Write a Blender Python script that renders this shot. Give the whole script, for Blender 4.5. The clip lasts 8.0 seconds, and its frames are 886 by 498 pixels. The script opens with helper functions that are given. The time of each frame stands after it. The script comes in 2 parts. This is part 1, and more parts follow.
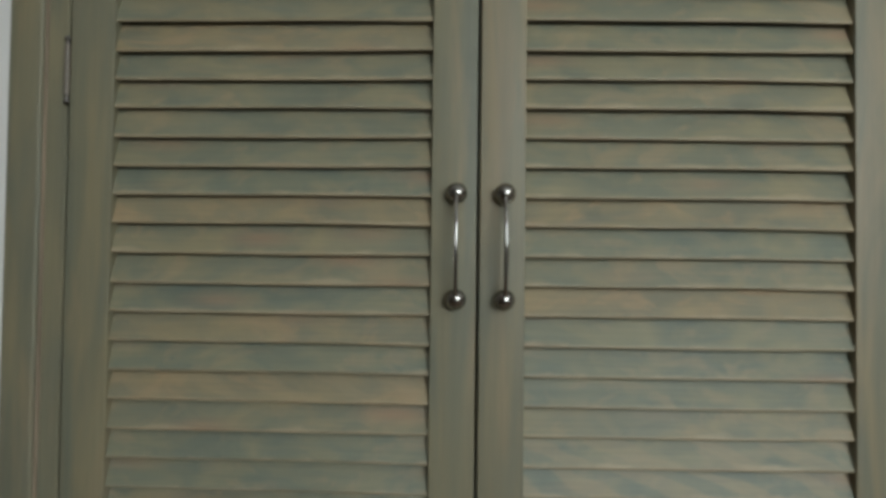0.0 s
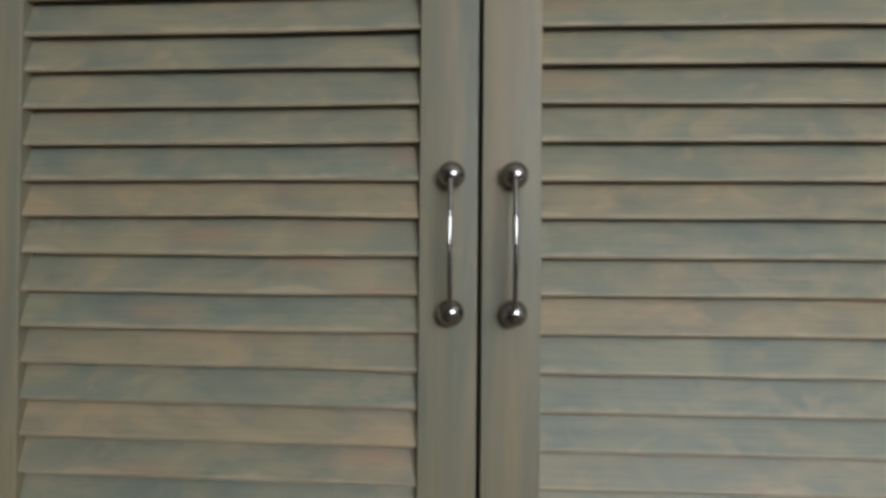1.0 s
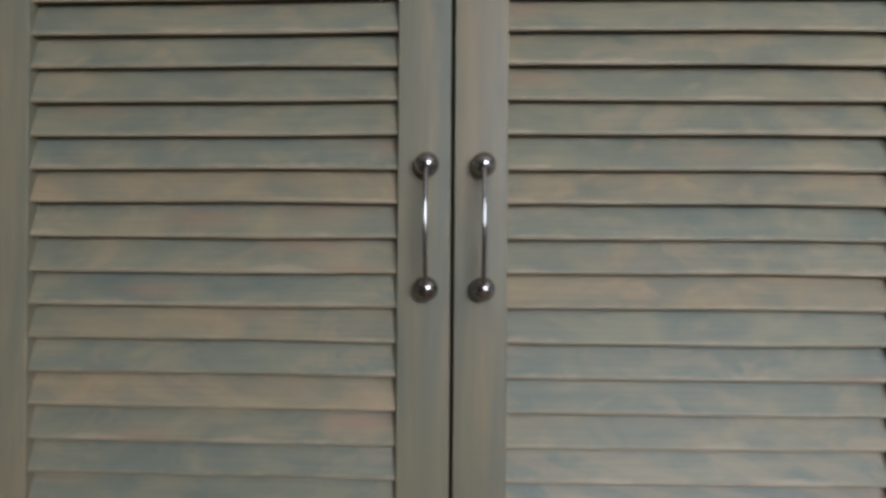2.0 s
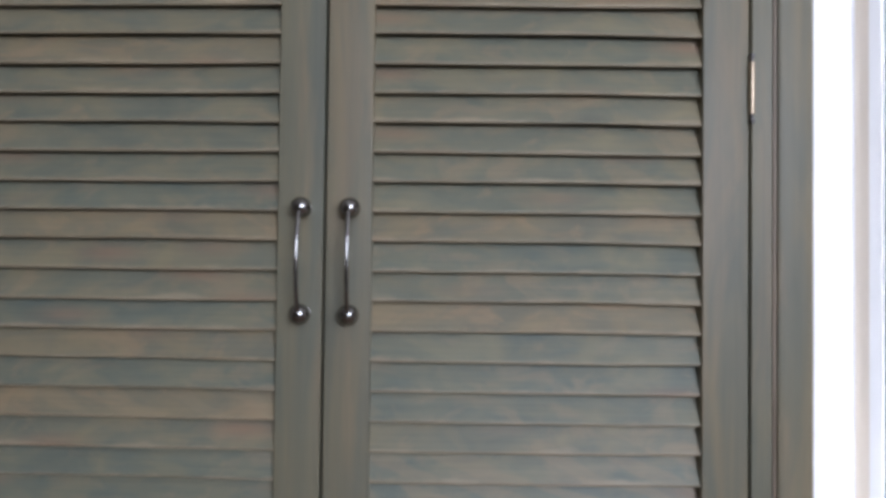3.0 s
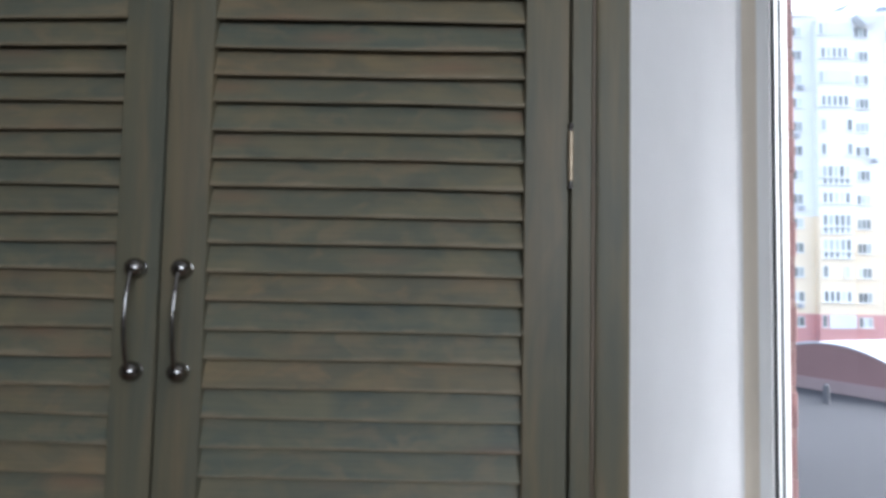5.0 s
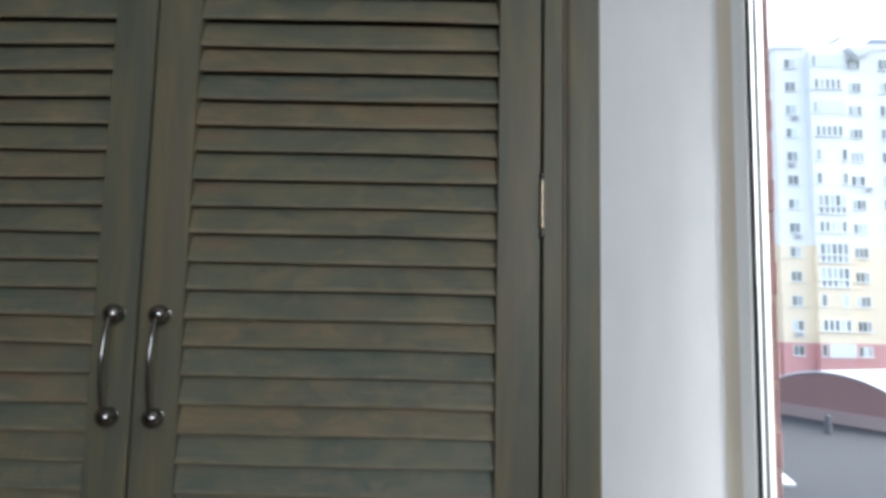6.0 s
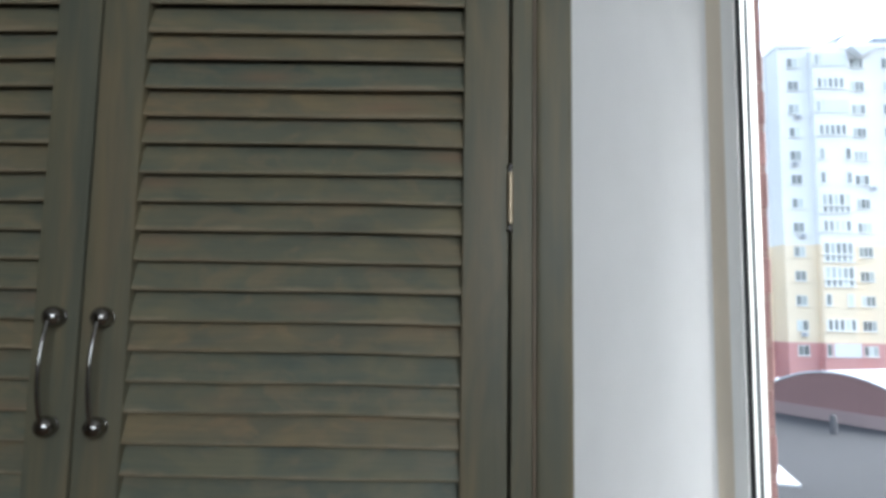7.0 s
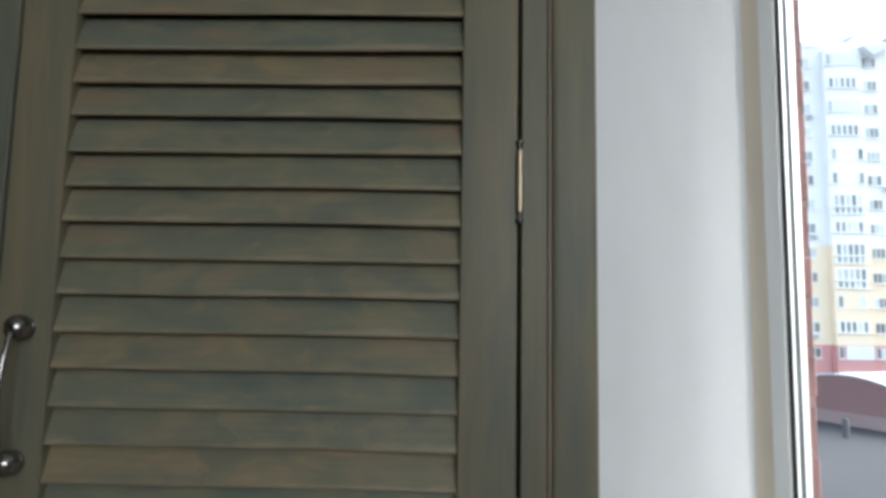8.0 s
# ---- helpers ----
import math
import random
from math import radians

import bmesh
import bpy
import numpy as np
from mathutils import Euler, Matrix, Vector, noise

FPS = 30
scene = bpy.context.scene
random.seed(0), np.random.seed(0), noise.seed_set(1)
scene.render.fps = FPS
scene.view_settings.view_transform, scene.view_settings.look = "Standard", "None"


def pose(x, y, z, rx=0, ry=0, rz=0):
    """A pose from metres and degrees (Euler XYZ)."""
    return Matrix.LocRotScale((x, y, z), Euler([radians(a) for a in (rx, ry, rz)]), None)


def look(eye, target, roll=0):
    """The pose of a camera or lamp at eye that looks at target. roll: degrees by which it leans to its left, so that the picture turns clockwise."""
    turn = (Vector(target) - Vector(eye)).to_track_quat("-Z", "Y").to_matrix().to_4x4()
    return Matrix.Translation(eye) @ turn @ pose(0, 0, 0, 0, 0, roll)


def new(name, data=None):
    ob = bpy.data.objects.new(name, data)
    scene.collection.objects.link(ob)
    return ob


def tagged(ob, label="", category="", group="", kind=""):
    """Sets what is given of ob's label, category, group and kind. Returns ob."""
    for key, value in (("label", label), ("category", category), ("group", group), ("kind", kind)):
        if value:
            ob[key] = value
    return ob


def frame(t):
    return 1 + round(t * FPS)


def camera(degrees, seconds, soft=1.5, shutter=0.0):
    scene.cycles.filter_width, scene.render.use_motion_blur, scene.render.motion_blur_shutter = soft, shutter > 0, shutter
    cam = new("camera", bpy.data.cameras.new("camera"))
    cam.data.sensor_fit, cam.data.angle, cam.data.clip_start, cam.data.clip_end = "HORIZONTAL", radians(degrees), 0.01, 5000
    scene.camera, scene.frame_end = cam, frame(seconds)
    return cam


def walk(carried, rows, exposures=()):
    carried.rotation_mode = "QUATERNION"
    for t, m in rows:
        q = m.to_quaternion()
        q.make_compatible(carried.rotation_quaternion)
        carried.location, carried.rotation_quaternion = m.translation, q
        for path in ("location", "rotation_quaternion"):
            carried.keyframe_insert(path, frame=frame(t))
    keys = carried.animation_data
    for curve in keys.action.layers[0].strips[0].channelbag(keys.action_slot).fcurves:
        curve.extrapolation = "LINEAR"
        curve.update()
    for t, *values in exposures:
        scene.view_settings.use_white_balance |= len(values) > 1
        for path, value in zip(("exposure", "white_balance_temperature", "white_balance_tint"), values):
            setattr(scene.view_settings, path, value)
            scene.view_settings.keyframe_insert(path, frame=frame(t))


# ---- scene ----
cam = camera(69.8, 8.0, soft=3.7)
PATH = [
    (0, (-0.019, -0.606, 1.234), (-0.065, 1.393, 1.285), 0.7),
    (0.5, (-0.008, -0.505, 1.239), (-0.088, 1.493, 1.251), -0.0),
    (1, (0.001, -0.471, 1.244), (-0.118, 1.525, 1.262), 0.5),
    (1.2, (0.007, -0.463, 1.243), (-0.133, 1.532, 1.256), 0.8),
    (2.3, (0.011, -0.555, 1.231), (-0.008, 1.445, 1.236), 0.3),
    (2.5, (0.037, -0.576, 1.238), (0.037, 1.424, 1.268), 0.3),
    (3, (0.122, -0.601, 1.252), (0.086, 1.398, 1.294), 0.7),
    (3.5, (0.193, -0.609, 1.255), (0.15, 1.39, 1.32), 0.9),
    (4, (0.243, -0.615, 1.265), (0.207, 1.382, 1.367), 0.7),
    (5.3, (0.3, -0.622, 1.295), (0.253, 1.374, 1.42), 1.3),
    (5.5, (0.307, -0.623, 1.298), (0.264, 1.371, 1.449), 1.5),
    (6, (0.314, -0.634, 1.308), (0.271, 1.355, 1.511), 1.2),
    (6.5, (0.332, -0.633, 1.308), (0.285, 1.357, 1.508), 0.2),
    (7, (0.352, -0.594, 1.308), (0.299, 1.395, 1.516), 0.9),
    (7.5, (0.371, -0.554, 1.31), (0.254, 1.434, 1.502), 1.7),
    (8, (0.36, -0.482, 1.315), (0.281, 1.505, 1.526), 1.0),
]
EXPOSURES = [(0.0, 3.35, 6130, 1), (0.5, 3.68, 5980, 7), (1.0, 3.62, 5950, 9), (2.5, 3.65, 5580, 15), (3.5, 3.06, 5480, 17), (4.2, 2.75, 5500, 16), (5.4, 2.43, 5680, 7), (6.5, 2.40, 5720, 5), (8.0, 2.40, 5820, 4)]
walk(cam, [(t, look(eye, target, roll)) for t, eye, target, roll in PATH], EXPOSURES)

# ---- world, sun and large lights ----
world = bpy.data.worlds.new("overcast_sky")
world.use_nodes = True
scene.world = world
wn = world.node_tree
sky = wn.nodes.new("ShaderNodeTexSky")
sky.sky_type, sky.sun_disc = "NISHITA", False
sky.sun_elevation, sky.sun_rotation = radians(38), radians(80)
sky.dust_density, sky.air_density = 4.0, 1.0
grey = wn.nodes.new("ShaderNodeHueSaturation")
grey.inputs["Saturation"].default_value = 0.5
wn.links.new(sky.outputs[0], grey.inputs["Color"])
wn.links.new(grey.outputs[0], wn.nodes["Background"].inputs[0])
wn.nodes["Background"].inputs[1].default_value = 0.15

sun = new("sun", bpy.data.lights.new("sun", "SUN"))
sun.data.energy, sun.data.angle, sun.data.color = 0.35, radians(20), (1.0, 0.98, 0.97)
sun.matrix_world = look((0, 0, 0), (-0.776, -0.137, -0.616))

# added lamp for the unseen room light, in a made-up south wall opening
room_fill = new("south_fill_lamp", bpy.data.lights.new("south_fill_lamp", "AREA"))
room_fill.data.shape, room_fill.data.size, room_fill.data.size_y = "RECTANGLE", 1.56, 0.90
room_fill.data.energy, room_fill.data.color = 4.5, (1.0, 0.975, 0.945)
room_fill.matrix_world = look((1.25, -2.75, 1.90), (1.05, 0.0, 1.70))


# ---- materials ----
def nodes_of(name, rough=0.6, metal=0.0):
    m = bpy.data.materials.new(name)
    m.use_nodes = True
    t = m.node_tree
    b = t.nodes["Principled BSDF"]
    b.inputs["Roughness"].default_value, b.inputs["Metallic"].default_value = rough, metal
    return m, t, b


def node(t, kind, **values):
    n = t.nodes.new(kind)
    for k, v in values.items():
        n.inputs[k].default_value = v
    return n


def ramp(t, source, *stops):
    n = t.nodes.new("ShaderNodeValToRGB")
    e = n.color_ramp.elements
    while len(e) < len(stops):
        e.new(0.5)
    for el, (p, c) in zip(e, stops):
        el.position, el.color = p, (*c, 1)
    t.links.new(source, n.inputs[0])
    return n.outputs[0]


def mix(t, fac, a, b, blend="MIX"):
    n = t.nodes.new("ShaderNodeMix")
    n.data_type, n.blend_type = "RGBA", blend
    for sock, v in ((0, fac), (6, a), (7, b)):
        if isinstance(v, bpy.types.NodeSocket):
            t.links.new(v, n.inputs[sock])
        else:
            n.inputs[sock].default_value = v if sock == 0 else (*v, 1)
    return n.outputs[2]


def coords(t, scale, spread=0.0):
    """Object coordinates, scaled per axis and shifted by a random amount per object."""
    c = t.nodes.new("ShaderNodeTexCoord")
    m = t.nodes.new("ShaderNodeMapping")
    m.inputs["Scale"].default_value = scale
    t.links.new(c.outputs["Object"], m.inputs["Vector"])
    if spread:
        i = t.nodes.new("ShaderNodeObjectInfo")
        v = t.nodes.new("ShaderNodeVectorMath")
        v.operation = "SCALE"
        v.inputs[0].default_value = (spread, spread * 0.7, spread * 1.3)
        t.links.new(i.outputs["Random"], v.inputs["Scale"])
        t.links.new(v.outputs[0], m.inputs["Location"])
    return m.outputs[0]


def noise_of(t, vec, scale, detail=4.0, rough=0.55, warp=0.0):
    n = node(t, "ShaderNodeTexNoise", Scale=scale, Detail=detail, Roughness=rough, Distortion=warp)
    t.links.new(vec, n.inputs["Vector"])
    return n.outputs["Fac"]


def bump(t, b, height, strength, distance):
    n = node(t, "ShaderNodeBump", Strength=strength, Distance=distance)
    t.links.new(height, n.inputs["Height"])
    t.links.new(n.outputs[0], b.inputs["Normal"])


def stained_wood(name, along):
    """Pine with a thin grey-green stain: blue-grey and ochre patches, fine grain along one axis."""
    m, t, b = nodes_of(name, 0.5)
    flat = along == "x"
    patch = coords(t, (17.0, 25.0, 30.0) if flat else (30.0, 25.0, 4.0), 31.0)
    warm_at = coords(t, (15.0, 25.0, 28.0) if flat else (24.0, 25.0, 3.0), 83.0)
    fine = coords(t, (9.0, 320.0, 320.0) if flat else (320.0, 320.0, 7.0), 57.0)
    info = t.nodes.new("ShaderNodeObjectInfo")
    own = info.outputs["Random"]
    stain = t.nodes.new("ShaderNodeSeparateColor")
    t.links.new(info.outputs["Color"], stain.inputs[0])
    blotch = noise_of(t, patch, 1.0, 3.0, 0.5, 0.7)
    warm = noise_of(t, warm_at, 0.9, 4.0, 0.62, 1.2)
    grain = noise_of(t, fine, 1.0, 3.0, 0.6, 0.6)
    base = ramp(t, blotch, (0.30, (0.168, 0.180, 0.152)), (0.44, (0.200, 0.203, 0.162)), (0.55, (0.228, 0.218, 0.163)), (0.70, (0.272, 0.246, 0.170)))
    tan = ramp(t, warm, (0.52, (0.0, 0.0, 0.0)), (0.66, (0.62, 0.62, 0.62) if flat else (0.42, 0.42, 0.42)))
    base = mix(t, tan, base, (0.318, 0.258, 0.180))
    cool_at = coords(t, (11.0, 25.0, 34.0) if flat else (40.0, 25.0, 2.4), 47.0)
    cool = ramp(t, noise_of(t, cool_at, 1.0, 3.0, 0.55, 0.9), (0.53, (0.0, 0.0, 0.0)), (0.70, (0.42, 0.42, 0.42)))
    base = mix(t, cool, base, (0.160, 0.182, 0.168))
    tone = ramp(t, stain.outputs[0] if flat else own, (0.0, (0.82, 0.92, 0.99)), (0.35, (0.96, 1.0, 1.0)), (0.65, (1.02, 1.0, 0.97)), (1.0, (1.17, 1.05, 0.95)))
    base = mix(t, 1.0 if flat else 0.5, base, tone, "MULTIPLY")
    if flat:
        split = t.nodes.new("ShaderNodeSeparateXYZ")
        t.links.new(coords(t, (1, 1, 1)), split.inputs[0])
        rub = noise_of(t, coords(t, (16.0, 40.0, 40.0), 19.0), 1.0, 3.0, 0.6)
        bare = ramp(t, rub, (0.50, (0.0, 0.0, 0.0)), (0.72, (1.0, 1.0, 1.0)))
        edge = t.nodes.new("ShaderNodeMath")
        edge.operation = "MULTIPLY_ADD"
        t.links.new(bare, edge.inputs[0])
        edge.inputs[1].default_value = -0.0050
        t.links.new(split.outputs["Z"], edge.inputs[2])
        worn = ramp(t, edge.outputs[0], (0.0, (0.7, 0.7, 0.7)), (0.0014, (0.0, 0.0, 0.0)))
        base = mix(t, worn, base, (0.375, 0.318, 0.235))
        cells = node(t, "ShaderNodeTexVoronoi", Scale=1.0)
        t.links.new(coords(t, (6.5, 20.0, 26.0), 71.0), cells.inputs["Vector"])
        knot = ramp(t, cells.outputs["Distance"], (0.06, (0.75, 0.75, 0.75)), (0.20, (0.25, 0.25, 0.25)), (0.34, (0.0, 0.0, 0.0)))
        base = mix(t, knot, base, (0.300, 0.212, 0.150))
        wave = node(t, "ShaderNodeTexWave", Scale=1.0, Distortion=5.0, Detail=2.0)
        wave.bands_direction = "DIAGONAL"
        t.links.new(coords(t, (9.0, 1.0, 22.0), 23.0), wave.inputs["Vector"])
        bands = ramp(t, wave.outputs["Fac"], (0.45, (0.0, 0.0, 0.0)), (0.75, (1.0, 1.0, 1.0)))
        some = ramp(t, stain.outputs[1], (0.0, (0.0, 0.0, 0.0)), (1.0, (0.38, 0.38, 0.38)))
        base = mix(t, mix(t, 1.0, bands, some, "MULTIPLY"), base, (0.315, 0.262, 0.180))
    lines = ramp(t, grain, (0.30, (0.84, 0.85, 0.86)), (0.62, (1.05, 1.04, 1.03)))
    base = mix(t, 1.0, base, (1.07, 1.03, 0.93) if flat else (0.94, 0.885, 0.775), "MULTIPLY")
    base = mix(t, 0.6 if flat else 0.4, base, lines, "MULTIPLY")
    t.links.new(base, b.inputs["Base Color"])
    b.inputs["Roughness"].default_value = 0.50
    b.inputs["Specular IOR Level"].default_value = 0.45
    bump(t, b, grain, 0.18, 0.0006)
    return m


def painted(name, colour, rough=0.6, scale=40.0, depth=0.0006, vary=0.06):
    m, t, b = nodes_of(name, rough)
    vec = coords(t, (1, 1, 1), 3.0)
    broad = noise_of(t, vec, scale * 0.06, 3.0)
    fine = noise_of(t, vec, scale, 5.0)
    lo, hi = [c * (1 - vary) for c in colour], [min(1, c * (1 + vary)) for c in colour]
    t.links.new(ramp(t, broad, (0.3, lo), (0.7, hi)), b.inputs["Base Color"])
    bump(t, b, fine, 0.25, depth)
    return m


def metal_of(name, colour, rough):
    m, t, b = nodes_of(name, rough, 1.0)
    vec = coords(t, (1, 1, 1), 1.0)
    n = noise_of(t, vec, 90.0, 3.0)
    t.links.new(ramp(t, n, (0.3, [c * 0.8 for c in colour]), (0.7, colour)), b.inputs["Base Color"])
    return m


WOOD_X = stained_wood("stained_wood_along", "x")
WOOD_Z = stained_wood("stained_wood_upright", "z")
NICKEL = metal_of("brushed_nickel", (0.35, 0.335, 0.318), 0.18)
DARK_STEEL = metal_of("dark_steel", (0.16, 0.15, 0.14), 0.4)
BRASS = metal_of("pale_brass", (0.55, 0.44, 0.31), 0.38)
RUBBED = painted("rubbed_brown_wood", (0.25, 0.195, 0.140), 0.5, 90.0, 0.0004, 0.25)
OLDPAINT = painted("stain_on_metal", (0.17, 0.15, 0.122), 0.5, 60.0, 0.0004, 0.15)
SEALANT = painted("yellowed_sealant", (0.63, 0.555, 0.445), 0.6, 60.0, 0.0005, 0.06)
PLASTER = painted("white_plaster", (0.80, 0.79, 0.78), 0.7, 120.0, 0.0004, 0.025)
WALLPAINT = painted("wall_paint", (0.74, 0.73, 0.71), 0.8, 90.0, 0.0008, 0.03)
WALLPAPER = painted("beige_wallpaper", (0.29, 0.265, 0.235), 0.8, 60.0, 0.001, 0.06)
CEILPAINT = painted("ceiling_paint", (0.72, 0.72, 0.70), 0.85, 60.0, 0.0006, 0.02)
FLOORWOOD = painted("floor_laminate", (0.17, 0.11, 0.07), 0.45, 12.0, 0.0004, 0.2)
CABINSIDE = painted("cabinet_board", (0.055, 0.046, 0.036), 0.7, 30.0, 0.0004, 0.1)
PVC = painted("white_pvc", (0.82, 0.815, 0.79), 0.35, 30.0, 0.0001, 0.015)
GREY_SEAL = painted("grey_seal", (0.10, 0.11, 0.115), 0.5, 60.0, 0.0001, 0.1)
RUBBER = painted("black_rubber", (0.015, 0.015, 0.016), 0.6, 60.0, 0.0001, 0.1)
BRICK = painted("red_brick", (0.32, 0.175, 0.165), 0.85, 60.0, 0.003, 0.25)
MORTAR = painted("mortar", (0.33, 0.205, 0.185), 0.9, 90.0, 0.002, 0.12)
WHITE_RENDER = painted("white_facade_render", (0.84, 0.83, 0.81), 0.85, 1.5, 0.004, 0.05)
CREAM_RENDER = painted("cream_facade_render", (0.84, 0.71, 0.53), 0.85, 1.5, 0.004, 0.06)
PINK_RENDER = painted("pink_facade_render", (0.60, 0.31, 0.29), 0.85, 1.5, 0.004, 0.08)
BROWN_RENDER = painted("brown_render", (0.24, 0.135, 0.125), 0.85, 1.2, 0.004, 0.12)
PLINTH = painted("plinth_render", (0.30, 0.215, 0.20), 0.85, 1.2, 0.004, 0.1)
ROOF_WHITE = painted("pale_roof_sheet", (0.72, 0.74, 0.76), 0.5, 2.0, 0.002, 0.06)
ASPHALT = painted("asphalt", (0.030, 0.029, 0.032), 0.9, 0.9, 0.004, 0.3)
CONCRETE = painted("pale_concrete", (0.62, 0.61, 0.60), 0.85, 6.0, 0.002, 0.1)
POST_GREY = painted("post_grey", (0.105, 0.098, 0.10), 0.85, 6.0, 0.002, 0.1)
DARK_ROOF = painted("dark_roof_sheet", (0.26, 0.29, 0.34), 0.6, 2.0, 0.002, 0.1)


def glazing(name, colour):
    """Far window glass: dark rooms behind a glossy pane, different from window to window."""
    m, t, b = nodes_of(name, 0.12)
    i = t.nodes.new("ShaderNodeObjectInfo")
    t.links.new(ramp(t, i.outputs["Random"], (0.0, [c * 0.5 for c in colour]), (0.6, colour), (1.0, [min(1, c * 2.6) for c in colour])), b.inputs["Base Color"])
    return m


FAR_GLASS = glazing("far_window_glass", (0.27, 0.285, 0.275))

GLASS, gt, gb = nodes_of("clear_glass", 0.0)
gb.inputs["Transmission Weight"].default_value, gb.inputs["IOR"].default_value = 1.0, 1.45
gb.inputs["Base Color"].default_value = (0.97, 0.985, 0.98, 1)


# ---- mesh helpers ----
def add_box(bm, x0, x1, y0, y1, z0, z1, bevel=0.0, segments=2):
    made = bmesh.ops.create_cube(bm, size=1.0)["verts"]
    for v in made:
        v.co = Vector(((x0 + x1) / 2 + v.co.x * (x1 - x0), (y0 + y1) / 2 + v.co.y * (y1 - y0), (z0 + z1) / 2 + v.co.z * (z1 - z0)))
    if bevel:
        edges = list({e for v in made for e in v.link_edges})
        bmesh.ops.bevel(bm, geom=edges, offset=bevel, segments=segments, profile=0.6, affect="EDGES")
    return bm


def block(x0, x1, y0, y1, z0, z1, bevel=0.0, segments=2):
    return add_box(bmesh.new(), x0, x1, y0, y1, z0, z1, bevel, segments)


def prism(outline, axis, a, b, bm=None):
    """An outline drawn in the plane across the axis, pulled from a to b along it."""
    bm = bm or bmesh.new()
    place = {"z": lambda u, v, w: (u, v, w), "x": lambda u, v, w: (w, u, v), "y": lambda u, v, w: (u, w, v)}[axis]
    ends = [[bm.verts.new(place(u, v, w)) for u, v in outline] for w in (a, b)]
    n = len(outline)
    for i in range(n):
        bm.faces.new((ends[0][i], ends[0][(i + 1) % n], ends[1][(i + 1) % n], ends[1][i]))
    bm.faces.new(ends[0][::-1])
    bm.faces.new(ends[1])
    bmesh.ops.recalc_face_normals(bm, faces=bm.faces)
    return bm


def lathe(bm, profile, centre, axis, steps=24):
    """Rings of (radius, height) turned about an axis through the centre."""
    turn = Vector((0, 0, 1)).rotation_difference(Vector(axis)).to_matrix()
    rings = []
    for r, h in profile:
        rings.append([bm.verts.new(Vector(centre) + turn @ Vector((r * math.cos(k * math.tau / steps), r * math.sin(k * math.tau / steps), h))) for k in range(steps)])
    for a, b in zip(rings, rings[1:]):
        for k in range(steps):
            bm.faces.new((a[k], a[(k + 1) % steps], b[(k + 1) % steps], b[k]))
    bm.faces.new(rings[0][::-1])
    bm.faces.new(rings[-1])
    return bm


def tube(bm, points, radii, steps=12):
    rings = []
    for i, (p, r) in enumerate(zip(points, radii)):
        ahead = (Vector(points[min(i + 1, len(points) - 1)]) - Vector(points[max(i - 1, 0)])).normalized()
        side = ahead.cross(Vector((1, 0, 0))).normalized()
        up = side.cross(ahead)
        rings.append([bm.verts.new(Vector(p) + r * (math.cos(k * math.tau / steps) * side + math.sin(k * math.tau / steps) * up)) for k in range(steps)])
    for a, b in zip(rings, rings[1:]):
        for k in range(steps):
            bm.faces.new((a[k], a[(k + 1) % steps], b[(k + 1) % steps], b[k]))
    bm.faces.new(rings[0][::-1])
    bm.faces.new(rings[-1])
    return bm


def ball(bm, centre, r, steps=28, rings=16):
    return lathe(bm, [(max(1e-4, r * math.sin(math.pi * k / rings)), -r * math.cos(math.pi * k / rings)) for k in range(rings + 1)], centre, (0, 0, 1), steps)


def mesh_of(name, bm, material, smooth=True):
    bmesh.ops.recalc_face_normals(bm, faces=bm.faces)
    data = bpy.data.meshes.new(name)
    bm.to_mesh(data)
    bm.free()
    data.materials.append(material)
    if smooth:
        data.shade_smooth()
        data.set_sharp_from_angle(angle=radians(35))
    return data


def part(name, bm, material, parent, label="", smooth=True):
    ob = new(name, mesh_of(name, bm, material, smooth))
    ob.parent = parent
    return tagged(ob, label) if label else ob


def piece(name, data, parent, m):
    ob = new(name, data)
    ob.parent = parent
    ob.matrix_basis = m
    return ob


def thing(name, label, category, place=(0, 0, 0), group=""):
    ob = new(name)
    ob.location = place
    return tagged(ob, label, category, group)


def structure(name, bm, material, label="", category="", smooth=False):
    return tagged(new(name, mesh_of(name, bm, material, smooth)), label, category, kind="structure")


# ---- the room ----
structure("floor", block(-2.3, 2.9, -2.95, 0.42, -0.12, 0.0), FLOORWOOD, "brown laminate floor of the room", "floor")
structure("ceiling", block(-2.3, 2.9, -2.95, 0.42, 2.65, 2.8), CEILPAINT, "plain white painted ceiling", "ceiling")

wall_north = structure("wall_north", block(-2.3, -0.445, 0.004, 0.42, 0.0, 2.65), WALLPAINT, "pale painted wall beside the louvred cabinet", "wall")
part("header", block(-0.445, 0.455, 0.004, 0.42, 2.16, 2.65), WALLPAINT, wall_north)
part("back_wall", block(-0.445, 0.44, 0.36, 0.42, 0.0, 2.16), WALLPAINT, wall_north)

# splayed plaster reveal between the cabinet and the window, rounded where it meets the frame
reveal = [(0.44, 0.42), (0.44, 0.006), (0.4590, 0.006), (0.7200, 0.3690)]
reveal += [(0.7200 + 0.0210 * k / 8, 0.3690 + 0.0222 * math.sin(radians(90 * k / 8)) ** 0.92) for k in range(1, 9)]
reveal += [(0.7410, 0.42)]
structure("wall_pier", prism(reveal, "z", 0.0, 2.65), PLASTER, "smooth white plaster window reveal, splayed beside the cabinet", "wall", True)
cove = [(0.7412, 0.3914), (0.7450, 0.3935), (0.7500, 0.3962), (0.7560, 0.3988), (0.7690, 0.4012), (0.7690, 0.42), (0.7412, 0.42)]
structure("trim", prism(cove, "z", 0.70, 2.32), SEALANT, "yellowed beige sealing strip between reveal and window frame", "trim", True)
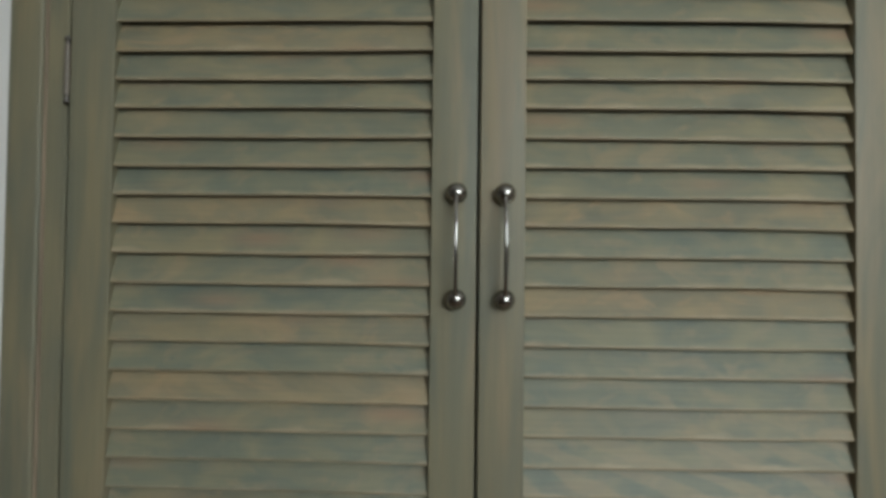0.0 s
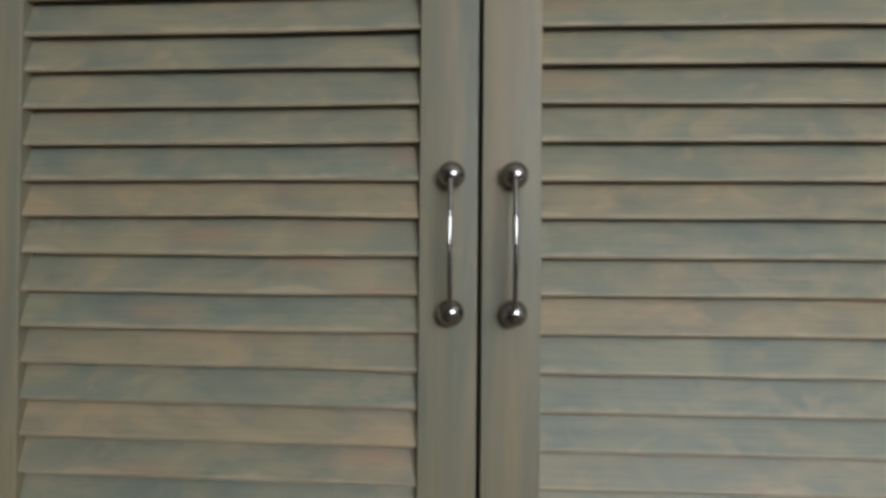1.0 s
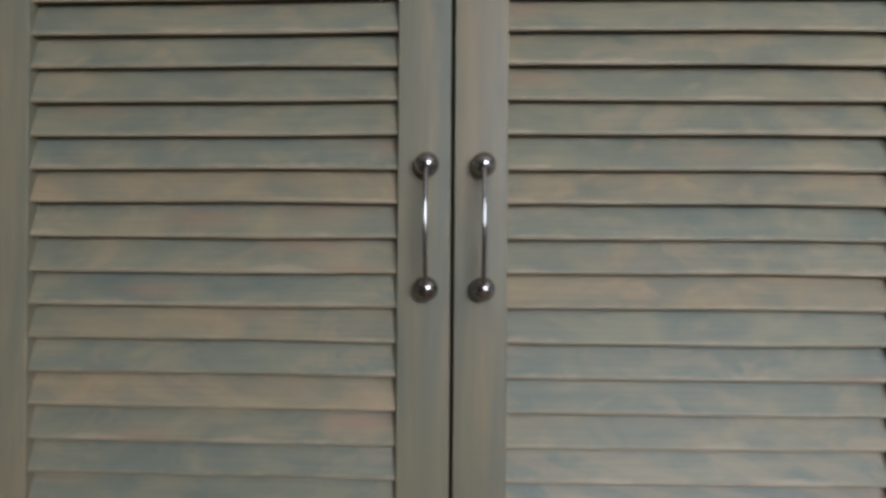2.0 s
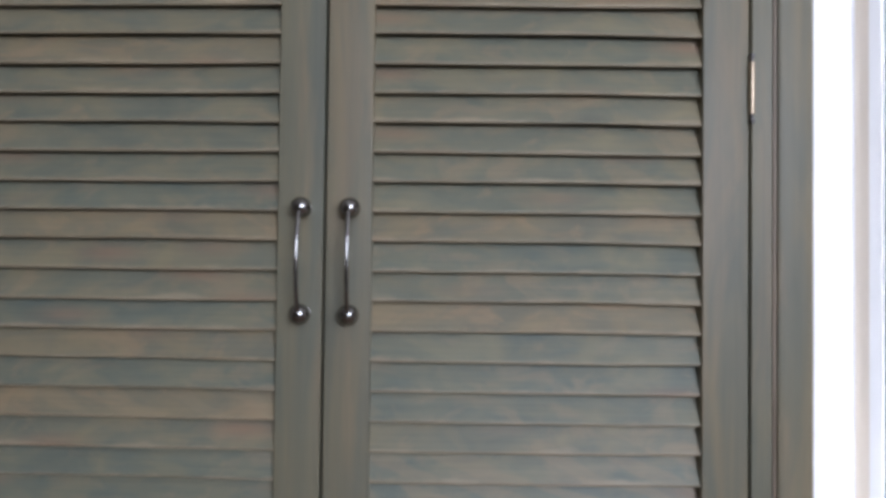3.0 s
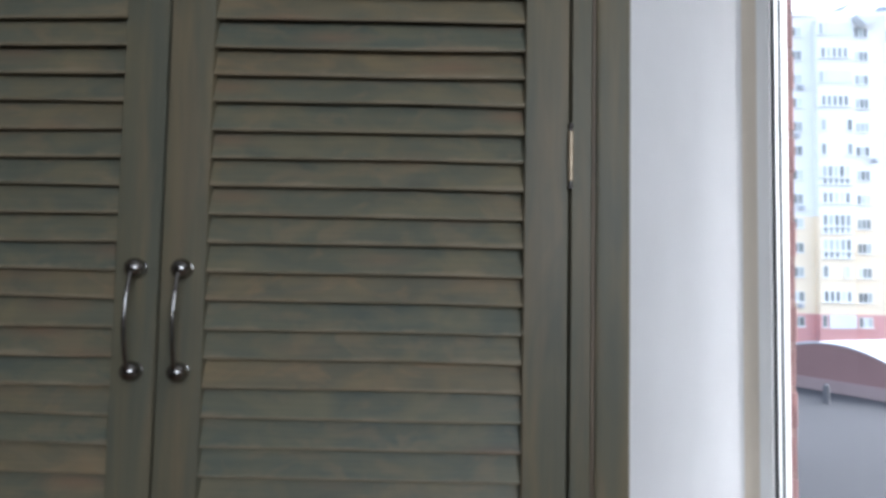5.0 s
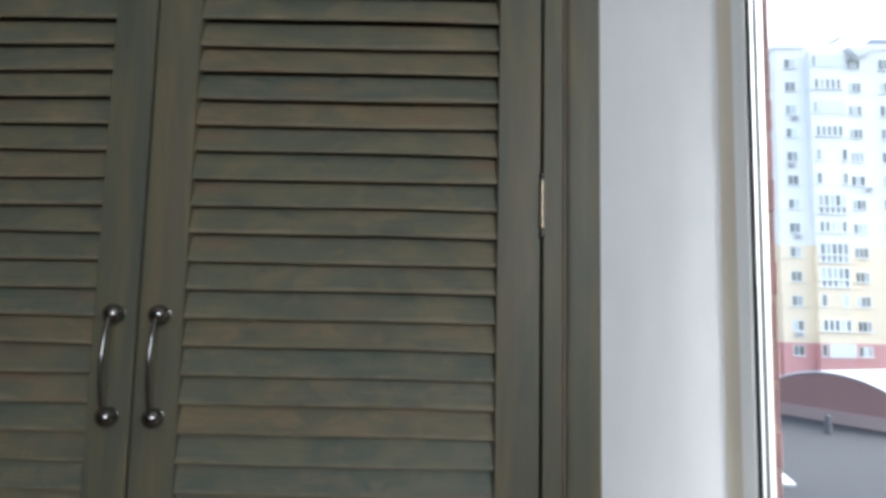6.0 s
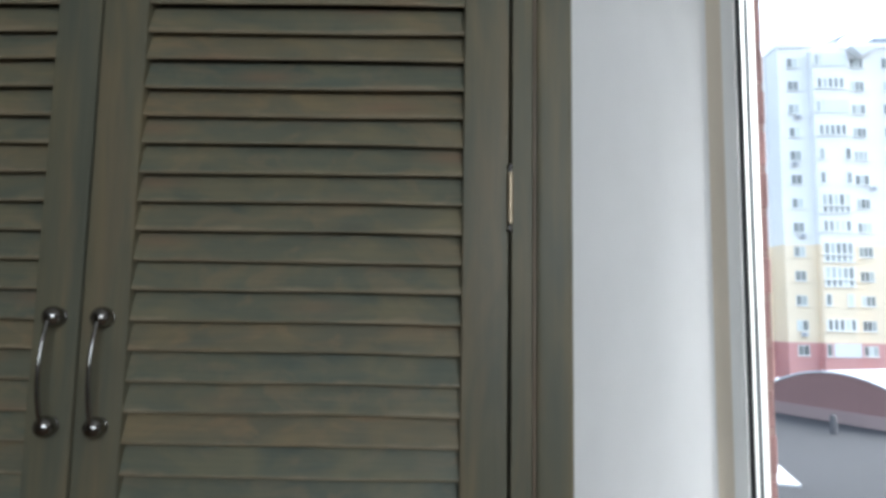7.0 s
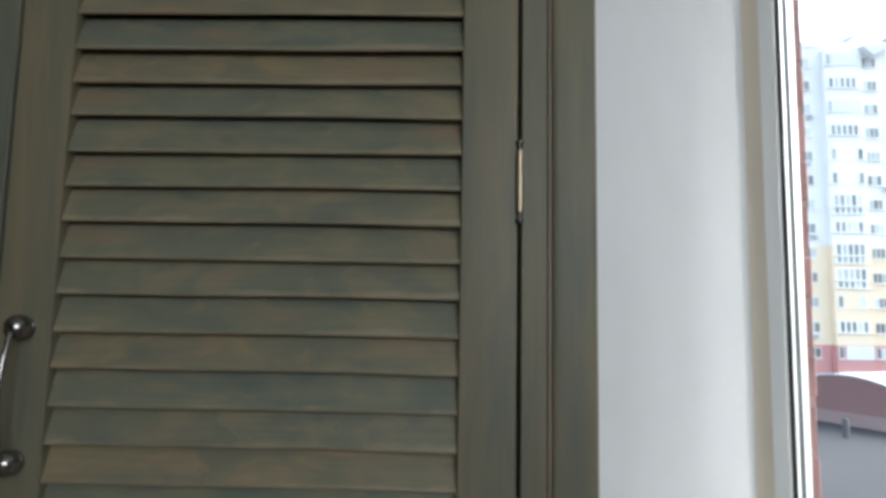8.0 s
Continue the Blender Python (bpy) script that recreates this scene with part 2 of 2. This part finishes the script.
structure("wall_right", block(2.35, 2.9, 0.004, 0.42, 0.0, 2.65), WALLPAINT, "pale painted wall past the window", "wall")
niche = [(0.4600, 0.0062), (2.35, 0.0062), (2.35, 0.42), (0.7694, 0.42), (0.7694, 0.405), (0.7415, 0.3912), (0.7216, 0.3690)]
structure("wall_under_window", prism(niche, "z", 0.0, 0.699), WALLPAINT, "pale painted wall under the window", "wall")
structure("wall_over_window", prism(niche, "z", 2.321, 2.65), WALLPAINT, "pale painted wall over the window", "wall")
structure("wall_west", block(-2.45, -2.3, -2.95, 0.42, -0.12, 2.8), WALLPAPER, "pale papered side wall", "wall")
wall_south = structure("wall_south", block(-2.3, 0.40, -2.95, -2.7, 0.0, 2.65), WALLPAPER, "pale papered back wall, unseen, with an added window opening", "wall")
part("wall_part", block(2.10, 2.9, -2.95, -2.7, 0.0, 2.65), WALLPAPER, wall_south)
part("wall_part", block(0.40, 2.10, -2.95, -2.7, 0.0, 1.38), WALLPAPER, wall_south)
part("wall_part", block(0.40, 2.10, -2.95, -2.7, 2.42, 2.65), WALLPAPER, wall_south)
structure("wall_east", block(2.9, 3.05, -2.95, 0.42, -0.12, 2.8), WALLPAPER, "pale papered side wall", "wall")
# unseen window, added only to house the fill lamp's opening
added_window = tagged(new("added_window"), "plain white plastic window added to the unseen back wall, closed", "window", kind="structure")
for x0, x1, z0, z1 in ((0.401, 0.46, 1.381, 2.419), (2.04, 2.099, 1.381, 2.419), (0.461, 2.039, 1.381, 1.44), (0.461, 2.039, 2.36, 2.419)):
    part("window_frame", block(x0, x1, -2.90, -2.84, z0, z1, 0.004), PVC, added_window)
back_pane = part("pane", block(0.462, 2.038, -2.874, -2.870, 1.441, 2.359), GLASS, added_window, "clear glass", False)
back_pane.visible_shadow = False


# ---- the window ----
Z0, Z1 = 0.72, 2.30
window_1 = tagged(new("window_1"), "white plastic window with black seals, closed", "window", kind="structure")
inner = [(0.7695, 0.4036), (0.7890, 0.4036), (0.7950, 0.4075), (0.8065, 0.4365), (0.8065, 0.4440), (0.7695, 0.4440)]
outer = [(0.7865, 0.4520), (0.8210, 0.4520), (0.8375, 0.4690), (0.8375, 0.4740), (0.8452, 0.4740), (0.8665, 0.4960), (0.8665, 0.5090), (0.7865, 0.5090)]
mirrored = lambda line: [(3.1365 - u, v) for u, v in line[::-1]]
part("window_frame", prism(inner, "z", Z0, Z1), PVC, window_1, "white plastic inner frame")
part("outer_frame", prism(outer, "z", Z0, Z1), PVC, window_1)
part("window_frame", prism(mirrored(inner), "z", Z0, Z1), PVC, window_1)
part("outer_frame", prism(mirrored(outer), "z", Z0, Z1), PVC, window_1)
for z0, z1 in ((Z0, Z0 + 0.07), (Z1 - 0.07, Z1)):
    part("frame_rail", block(0.8130, 2.3235, 0.414, 0.444, z0, z1, 0.004), PVC, window_1)
    part("frame_rail", block(0.8670, 2.2695, 0.452, 0.508, z0, z1, 0.004), PVC, window_1)
part("gasket", block(0.7900, 0.8206, 0.4442, 0.4465, Z0 + 0.07, Z1 - 0.07), RUBBER, window_1, "black rubber seal")
part("gasket", block(0.7900, 0.8205, 0.4495, 0.4518, Z0 + 0.07, Z1 - 0.07), RUBBER, window_1, "black rubber seal")
part("joint_seal", block(0.8377, 0.8436, 0.4690, 0.4738, Z0 + 0.07, Z1 - 0.07), GREY_SEAL, window_1, "thin dark seal")
pane = part("pane", block(0.8000, 2.3365, 0.4468, 0.4492, Z0 + 0.04, Z1 - 0.04), GLASS, window_1, "clear glass", False)
pane.visible_shadow = False
part("window_sill", prism([(0.4625, -0.045), (2.349, -0.045), (2.349, 0.402), (0.7705, 0.402), (0.7440, 0.3900), (0.7225, 0.3690), (0.4625, 0.0065)], "z", 0.701, 0.7195), PVC, window_1, "white window board", False)

# ---- the cabinet ----
cabinet = thing("cabinet", "built-in cabinet with grey-green stained louvred double doors, closed", "cabinet")
PITCH, DOOR_Z0, DOOR_Z1 = 0.0282, 0.10, 2.10
part("back_board", block(-0.42, 0.42, 0.335, 0.350, 0.02, 2.12), CABINSIDE, cabinet, "dark unpainted back board", False)
for x in (-0.42, 0.40):
    part("side_board", block(x, x + 0.02, 0.036, 0.334, 0.02, 2.12), CABINSIDE, cabinet, "", False)
for z in (0.02, 0.75, 1.52, 2.10):
    part("shelf", block(-0.399, 0.399, 0.045, 0.333, z, z + 0.018), CABINSIDE, cabinet, "", False)

casing_line = [(0.4236, 0.0035), (0.4236, -0.0016), (0.4242, -0.0028), (0.4258, -0.0036), (0.4280, -0.0039), (0.4300, -0.0040), (0.4535, -0.0040),
               (0.4560, -0.0034), (0.4572, -0.0022), (0.4575, -0.0006), (0.4575, 0.0035)]
jamb_line = [(0.4002, 0.034), (0.4002, 0.0005), (0.4012, -0.0008), (0.4194, -0.0008), (0.4200, 0.0000), (0.4200, 0.034)]
flip = lambda line: [(-u, v) for u, v in line[::-1]]
bead_line = [(0.4203, 0.0035), (0.4203, -0.0008), (0.4207, -0.0014), (0.4218, -0.0018), (0.4229, -0.0016), (0.4233, -0.0010), (0.4233, 0.0035)]
for line in (bead_line, flip(bead_line)):
    part("bead", prism(line, "z", 0.0, 2.118), RUBBED, cabinet, "thin brown bead with the stain rubbed off")
for line in (casing_line, flip(casing_line)):
    part("casing", prism(line, "z", 0.0, 2.155), WOOD_Z, cabinet, "rounded cover strip")
for line in (jamb_line, flip(jamb_line)):
    part("jamb", prism(line, "z", 0.0, 2.12), WOOD_Z, cabinet)
part("head_jamb", block(-0.3998, 0.3998, -0.0008, 0.034, 2.104, 2.12, 0.001), WOOD_X, cabinet)
part("head_casing", block(-0.4205, 0.4205, -0.0080, 0.0035, 2.121, 2.155, 0.002), WOOD_X, cabinet)
part("toe_board", block(-0.3998, 0.3998, 0.002, 0.020, 0.0, 0.096, 0.002), WOOD_X, cabinet)

# one slat: a leaning board whose rounded lower edge comes forward; the same mesh serves all
nose = [(0.0008, 0.0014), (0.0016, 0.0002), (0.0032, 0.0), (0.0046, 0.0014), (0.0158, 0.0300), (0.0156, 0.0316), (0.0140, 0.0320), (0.0124, 0.0312), (0.0014, 0.0036), (0.0008, 0.0024)]
def slat_of(bow, twist):
    bm = bmesh.new()
    rows = []
    for k in range(11):
        u = -1 + 0.2 * k
        rows.append([bm.verts.new((0.1575 * u, y + twist * u * z * 10, z + bow * (1 - u * u) + 0.25 * bow * math.sin(5 * u))) for y, z in nose])
    for p, q in zip(rows, rows[1:]):
        for i in range(len(nose)):
            j = (i + 1) % len(nose)
            bm.faces.new((p[i], p[j], q[j], q[i]))
    bm.faces.new(rows[0])
    bm.faces.new(rows[-1][::-1])
    return mesh_of("slat", bm, WOOD_X)


SLATS = [slat_of(b, w) for b, w in ((0.0, 0.0), (0.0006, 0.001), (-0.0006, -0.001), (0.0009, -0.002), (-0.0004, 0.002))]


# the stain slat by slat from the top: cool, neutral or warm; capitals where slanting grain shows
STAIN = {1: "nnnnnnnwcnwcccnCC", -1: "nwnnnncwnncwcWncc"}


def louvred_door(side):
    """A door from the middle gap outwards; side is 1 or -1."""
    bm = bmesh.new()
    lo, hi = sorted((side * 0.0014, side * 0.0445))
    add_box(bm, lo, hi, -0.0022, 0.0245, DOOR_Z0, DOOR_Z1, 0.0018, 3)
    lo, hi = sorted((side * 0.3540, side * 0.3972))
    add_box(bm, lo, hi, -0.0022, 0.0245, DOOR_Z0, DOOR_Z1, 0.0018, 3)
    lo, hi = sorted((side * 0.0446, side * 0.3539))
    add_box(bm, lo, hi, -0.0018, 0.0240, DOOR_Z0, DOOR_Z0 + 0.075, 0.0015)
    add_box(bm, lo, hi, -0.0018, 0.0240, DOOR_Z1 - 0.060, DOOR_Z1, 0.0015)
    door = part("door", bm, WOOD_Z, cabinet, "louvred door stained grey-green")
    first = math.ceil((DOOR_Z0 + 0.070 - 1.2985) / PITCH)
    last = math.floor((DOOR_Z1 - 0.075 - 1.2985) / PITCH)
    for k in range(first, last + 1):
        wob = random.uniform
        slat = piece("slat", random.choice(SLATS), door, pose(side * 0.19925, wob(-0.0004, 0.0004), 1.2985 + k * PITCH + wob(-0.0005, 0.0005), wob(-0.7, 0.7), wob(-0.09, 0.09), 0))
        # how warm the stain took, and whether slanting grain shows
        row = 6 - k
        took = STAIN[side][row] if 0 <= row < 17 else random.choice("nncw")
        warmth = {"c": 0.12, "n": 0.5, "w": 0.88}[took.lower()] + wob(-0.1, 0.1)
        slat.color = (warmth, 1.0 if took.isupper() else 0.0, 0.0, 1.0)
    # bow handle with two balls
    bm = bmesh.new()
    x = 0.0022 + side * 0.0224
    for z in (1.3012, 1.2024):
        lathe(bm, [(0.0085, 0.0), (0.0085, 0.0012), (0.0055, 0.0022), (0.0048, 0.0060)], (x, -0.0016, z), (0, -1, 0), 24)
        ball(bm, (x, -0.0098, z), 0.0098)
    points, radii = [], []
    for k in range(25):
        f = k / 24
        points.append((x, -0.0155 - 0.0100 * math.sin(math.pi * f) ** 0.75, 1.3000 - 0.0965 * f))
        radii.append(0.0019 if 0.07 < f < 0.93 else 0.0024)
    tube(bm, points, radii)
    part("handle", bm, NICKEL, door, "brushed nickel bow handle with ball ends")
    # hinge barrel at the outer edge
    bm = bmesh.new()
    x = side * 0.3986
    lathe(bm, [(0.0020, -0.0245), (0.0027, -0.0238), (0.0027, 0.0238), (0.0020, 0.0245)], (x, -0.0046, 1.4185), (0, 0, 1), 20)
    part("hinge", bm, BRASS if side > 0 else OLDPAINT, door, "pale brass hinge barrel" if side > 0 else "hinge barrel stained over")
    for z, up in ((1.4432, 1), (1.3938, -1)):
        line = [(0.0016, 0.0), (0.0018, 0.0035), (0.0030, 0.0048), (0.0030, 0.0066), (0.0016, 0.0084)]
        part("hinge_pin", lathe(bmesh.new(), line, (x, -0.0046, z), (0, 0, up), 16), DARK_STEEL, door, "dark steel pin end")
    # the doors stand a hair open where they meet
    hinge = Vector((side * 0.3972, 0.0, 0.0))
    door.matrix_basis = Matrix.Translation(hinge) @ pose(0, 0, 0, 0, 0, side * 1.0) @ Matrix.Translation(-hinge)
    return door


louvred_door(-1)
louvred_door(1)

# ---- outside: ground, garage, block of flats ----
GROUND = -6.85
bm = bmesh.new()
bmesh.ops.create_grid(bm, x_segments=8, y_segments=8, size=2500)
for v in bm.verts:
    v.co.z = GROUND
structure("ground", bm, ASPHALT, "dark grey asphalt yard", "ground")

garage = thing("garage", "low brown garage with a vaulted pale roof, on the asphalt", "garage", (29.06, 58.11, GROUND))
arch = [(-9.0 + 0.7 * k, 3.92 - 0.0425 * min(abs(-14.2 + 0.7 * k), 7.0) ** 2) for k in range(0, 41)]
part("wall", prism([(19.0, 0.0), (-9.0, 0.0)] + arch, "y", 0.0, 11.0), BROWN_RENDER, garage, "brown rendered wall", False)
roof_line = [(u, v + 0.03) for u, v in arch] + [(u, v + 0.16) for u, v in arch[::-1]]
part("roof", prism(roof_line, "y", -0.10, 11.3), ROOF_WHITE, garage, "pale vaulted roof", False)
part("plinth", block(-9.0, 19.0, -0.25, -0.005, 0.0, 0.98, 0.03), PLINTH, garage, "lighter plinth", False)
garage.rotation_euler = (0, 0, math.atan2(-0.9199, 0.3923))

# flat shape standing in for a white triangular thing, not identified
slab = thing("pale_flat_shape", "flat pale shape lying on the asphalt", "slab", (17.0, 33.0, GROUND))
part("slab_top", prism([(-3.4, 0.1), (0.34, -0.80), (1.50, 4.10), (-3.4, 4.10)], "z", 0.0, 0.12), CONCRETE, slab, "", False)

# post shape standing in for a faint upright smear, not identified
bollard = thing("bollard", "small grey-brown post shape on the asphalt", "bollard", (27.7, 47.4, GROUND))
part("post", lathe(bmesh.new(), [(0.26, 0.0), (0.24, 1.15), (0.18, 1.36), (0.05, 1.43)], (0, 0, 0), (0, 0, 1), 16), POST_GREY, bollard)

flats = thing("apartment_building", "tall white, cream and pink block of flats with glazed loggias", "building", (0, 80, 0))
STOREY, FIRST, ROWS_UP = 3.075, -2.30, 13
levels = [(GROUND, -1.34, PINK_RENDER), (-1.34, 10.9, CREAM_RENDER), (10.9, FIRST + 12 * STOREY + 2.0, WHITE_RENDER)]
for z0, z1, m in levels:
    part("wall", block(41.25, 66.0, 0.0, 14.0, z0, z1), m, flats, "", False)
    part("wing", block(30.0, 41.245, 3.2, 14.0, z0, z1), m, flats, "wing set back beside the front", False)
    part("bay", block(45.2, 49.6, -0.9, -0.004, z0, z1 if z1 < 20 else z1 - 0.6), m, flats, "projecting loggia bay", False)
TOP = FIRST + 12 * STOREY + 2.0
part("parapet", block(41.05, 66.2, -0.2, 14.2, TOP, TOP + 0.7), WHITE_RENDER, flats, "", False)
canopy = prism([(51.2, TOP - 1.5), (53.4, TOP - 0.35), (53.4, TOP - 0.2), (49.9, TOP - 0.2)], "y", -1.4, -0.21)
part("canopy", canopy, ROOF_WHITE, flats, "wedge-shaped top canopy", False)
gable = prism([(47.4, TOP + 0.71), (48.4, TOP + 0.9), (51.6, TOP + 2.6), (51.6, TOP + 2.78), (48.2, TOP + 1.25), (47.4, TOP + 1.1)], "y", 0.5, 6.0)
part("roof_ridge", gable, DARK_ROOF, flats, "slanting dark roof edge", False)
part("roof_house", block(54.4, 60.0, 1.0, 9.0, TOP + 0.71, TOP + 2.0), DARK_ROOF, flats, "dark roof house", False)


def facade_window(x, z, width, height, leaves, y, b=0.07):
    """A window with its frame, its panes set back, and a sill."""
    bm = bmesh.new()
    e = min(b, 0.09)
    add_box(bm, x - width / 2, x + width / 2, y - 0.05, y - 0.002, z + height / 2 - e, z + height / 2)
    add_box(bm, x - width / 2, x + width / 2, y - 0.05, y - 0.002, z - height / 2, z - height / 2 + e)
    for k in range(leaves + 1):
        u = x - width / 2 + (width - b) * k / leaves
        add_box(bm, u, u + b, y - 0.05, y - 0.002, z - height / 2 + e, z + height / 2 - e)
    w = part("window", bm, PVC, flats, "", False)
    for k in range(leaves):
        u = x - width / 2 + (width - b) * k / leaves + b
        part("window_pane", block(u, u + (width - b) / leaves - b, y - 0.030, y - 0.004, z - height / 2 + e, z + height / 2 - e), FAR_GLASS, w, "", False)
    part("sill", block(x - width / 2 - 0.1, x + width / 2 + 0.1, y - 0.20, y - 0.052, z - height / 2 - 0.08, z - height / 2), PVC, w, "", False)
    return w


for k in range(ROWS_UP):
    z = FIRST + k * STOREY
    facade_window(43.1, z, 1.4, 1.3, 2, 0.0)
    facade_window(51.3, z, 1.75, 1.3, 3, 0.0)
    facade_window(55.4, z, 1.85, 1.45, 3, 0.0)
    kind = "wdpffdfeedwdw"[k]
    if kind == "f":
        facade_window(47.4, z + 0.35, 3.75, 1.5, 5, -0.9, 0.22)
        facade_window(47.4, z - 0.90, 3.75, 0.85, 5, -0.9, 0.28)
    elif kind == "d":
        facade_window(47.4, z + 0.1, 3.75, 1.4, 5, -0.9, 0.28)
    elif kind == "p":
        facade_window(45.95, z + 0.1, 0.75, 1.5, 1, -0.9, 0.12)
        facade_window(48.6, z + 0.1, 0.75, 1.5, 1, -0.9, 0.12)
    elif kind == "e":
        facade_window(45.95, z + 0.1, 0.75, 1.5, 1, -0.9, 0.12)
        facade_window(49.2, z + 0.1, 0.75, 1.5, 1, -0.9, 0.12)
    else:
        facade_window(45.75, z + 0.1, 0.6, 1.5, 1, -0.9)
        part("loggia_screen", block(46.3, 49.6, -1.0, -0.904, z - 0.75, z + 0.9), ROOF_WHITE, flats, "pale loggia screen", False)


def air_conditioner(x, z):
    ob = thing("air_conditioner", "pale air conditioner box under a far window", "air conditioner", (x, 79.99, z), "air conditioners on the flats")
    part("casing", block(-0.42, 0.42, -0.36, -0.02, -0.28, 0.28, 0.03), CONCRETE, ob, "", False)
    part("fan_grille", lathe(bmesh.new(), [(0.22, 0.0), (0.22, 0.02), (0.03, 0.03)], (-0.12, -0.361, 0.0), (0, -1, 0), 16), DARK_ROOF, ob, "", False)


for x, k in ((43.2, 1), (43.5, 5), (43.0, 8), (52.6, 7), (43.6, 10)):
    air_conditioner(x, FIRST + k * STOREY - 1.12)

# ---- outer brickwork round the window ----
outer_wall = structure("outer_wall", block(-2.3, 0.8875, 0.5165, 0.63, GROUND, 2.8), MORTAR, "red brick outer wall with grey joints", "wall")
part("wall_part", block(0.8875, 2.26, 0.5165, 0.63, GROUND, 0.62), MORTAR, outer_wall)
part("wall_part", block(0.8875, 2.26, 0.5165, 0.63, 2.36, 2.8), MORTAR, outer_wall)
part("wall_part", block(2.26, 2.9, 0.5165, 0.63, GROUND, 2.8), MORTAR, outer_wall)
whole = mesh_of("brick", block(-0.125, 0.125, -0.058, 0.058, -0.0325, 0.0325, 0.004, 1), BRICK, False)
half = mesh_of("brick", block(-0.06, 0.06, -0.058, 0.058, -0.0325, 0.0325, 0.004, 1), BRICK, False)
for k in range(26):
    wob = random.uniform
    data, at = (whole, 0.890 - 0.125) if k % 2 else (half, 0.889 - 0.06)
    piece("brick", data, outer_wall, pose(at + wob(-0.001, 0.001), 0.5725 + wob(-0.001, 0.001), 0.56 + k * 0.075, 0, 0, wob(-0.4, 0.4)))
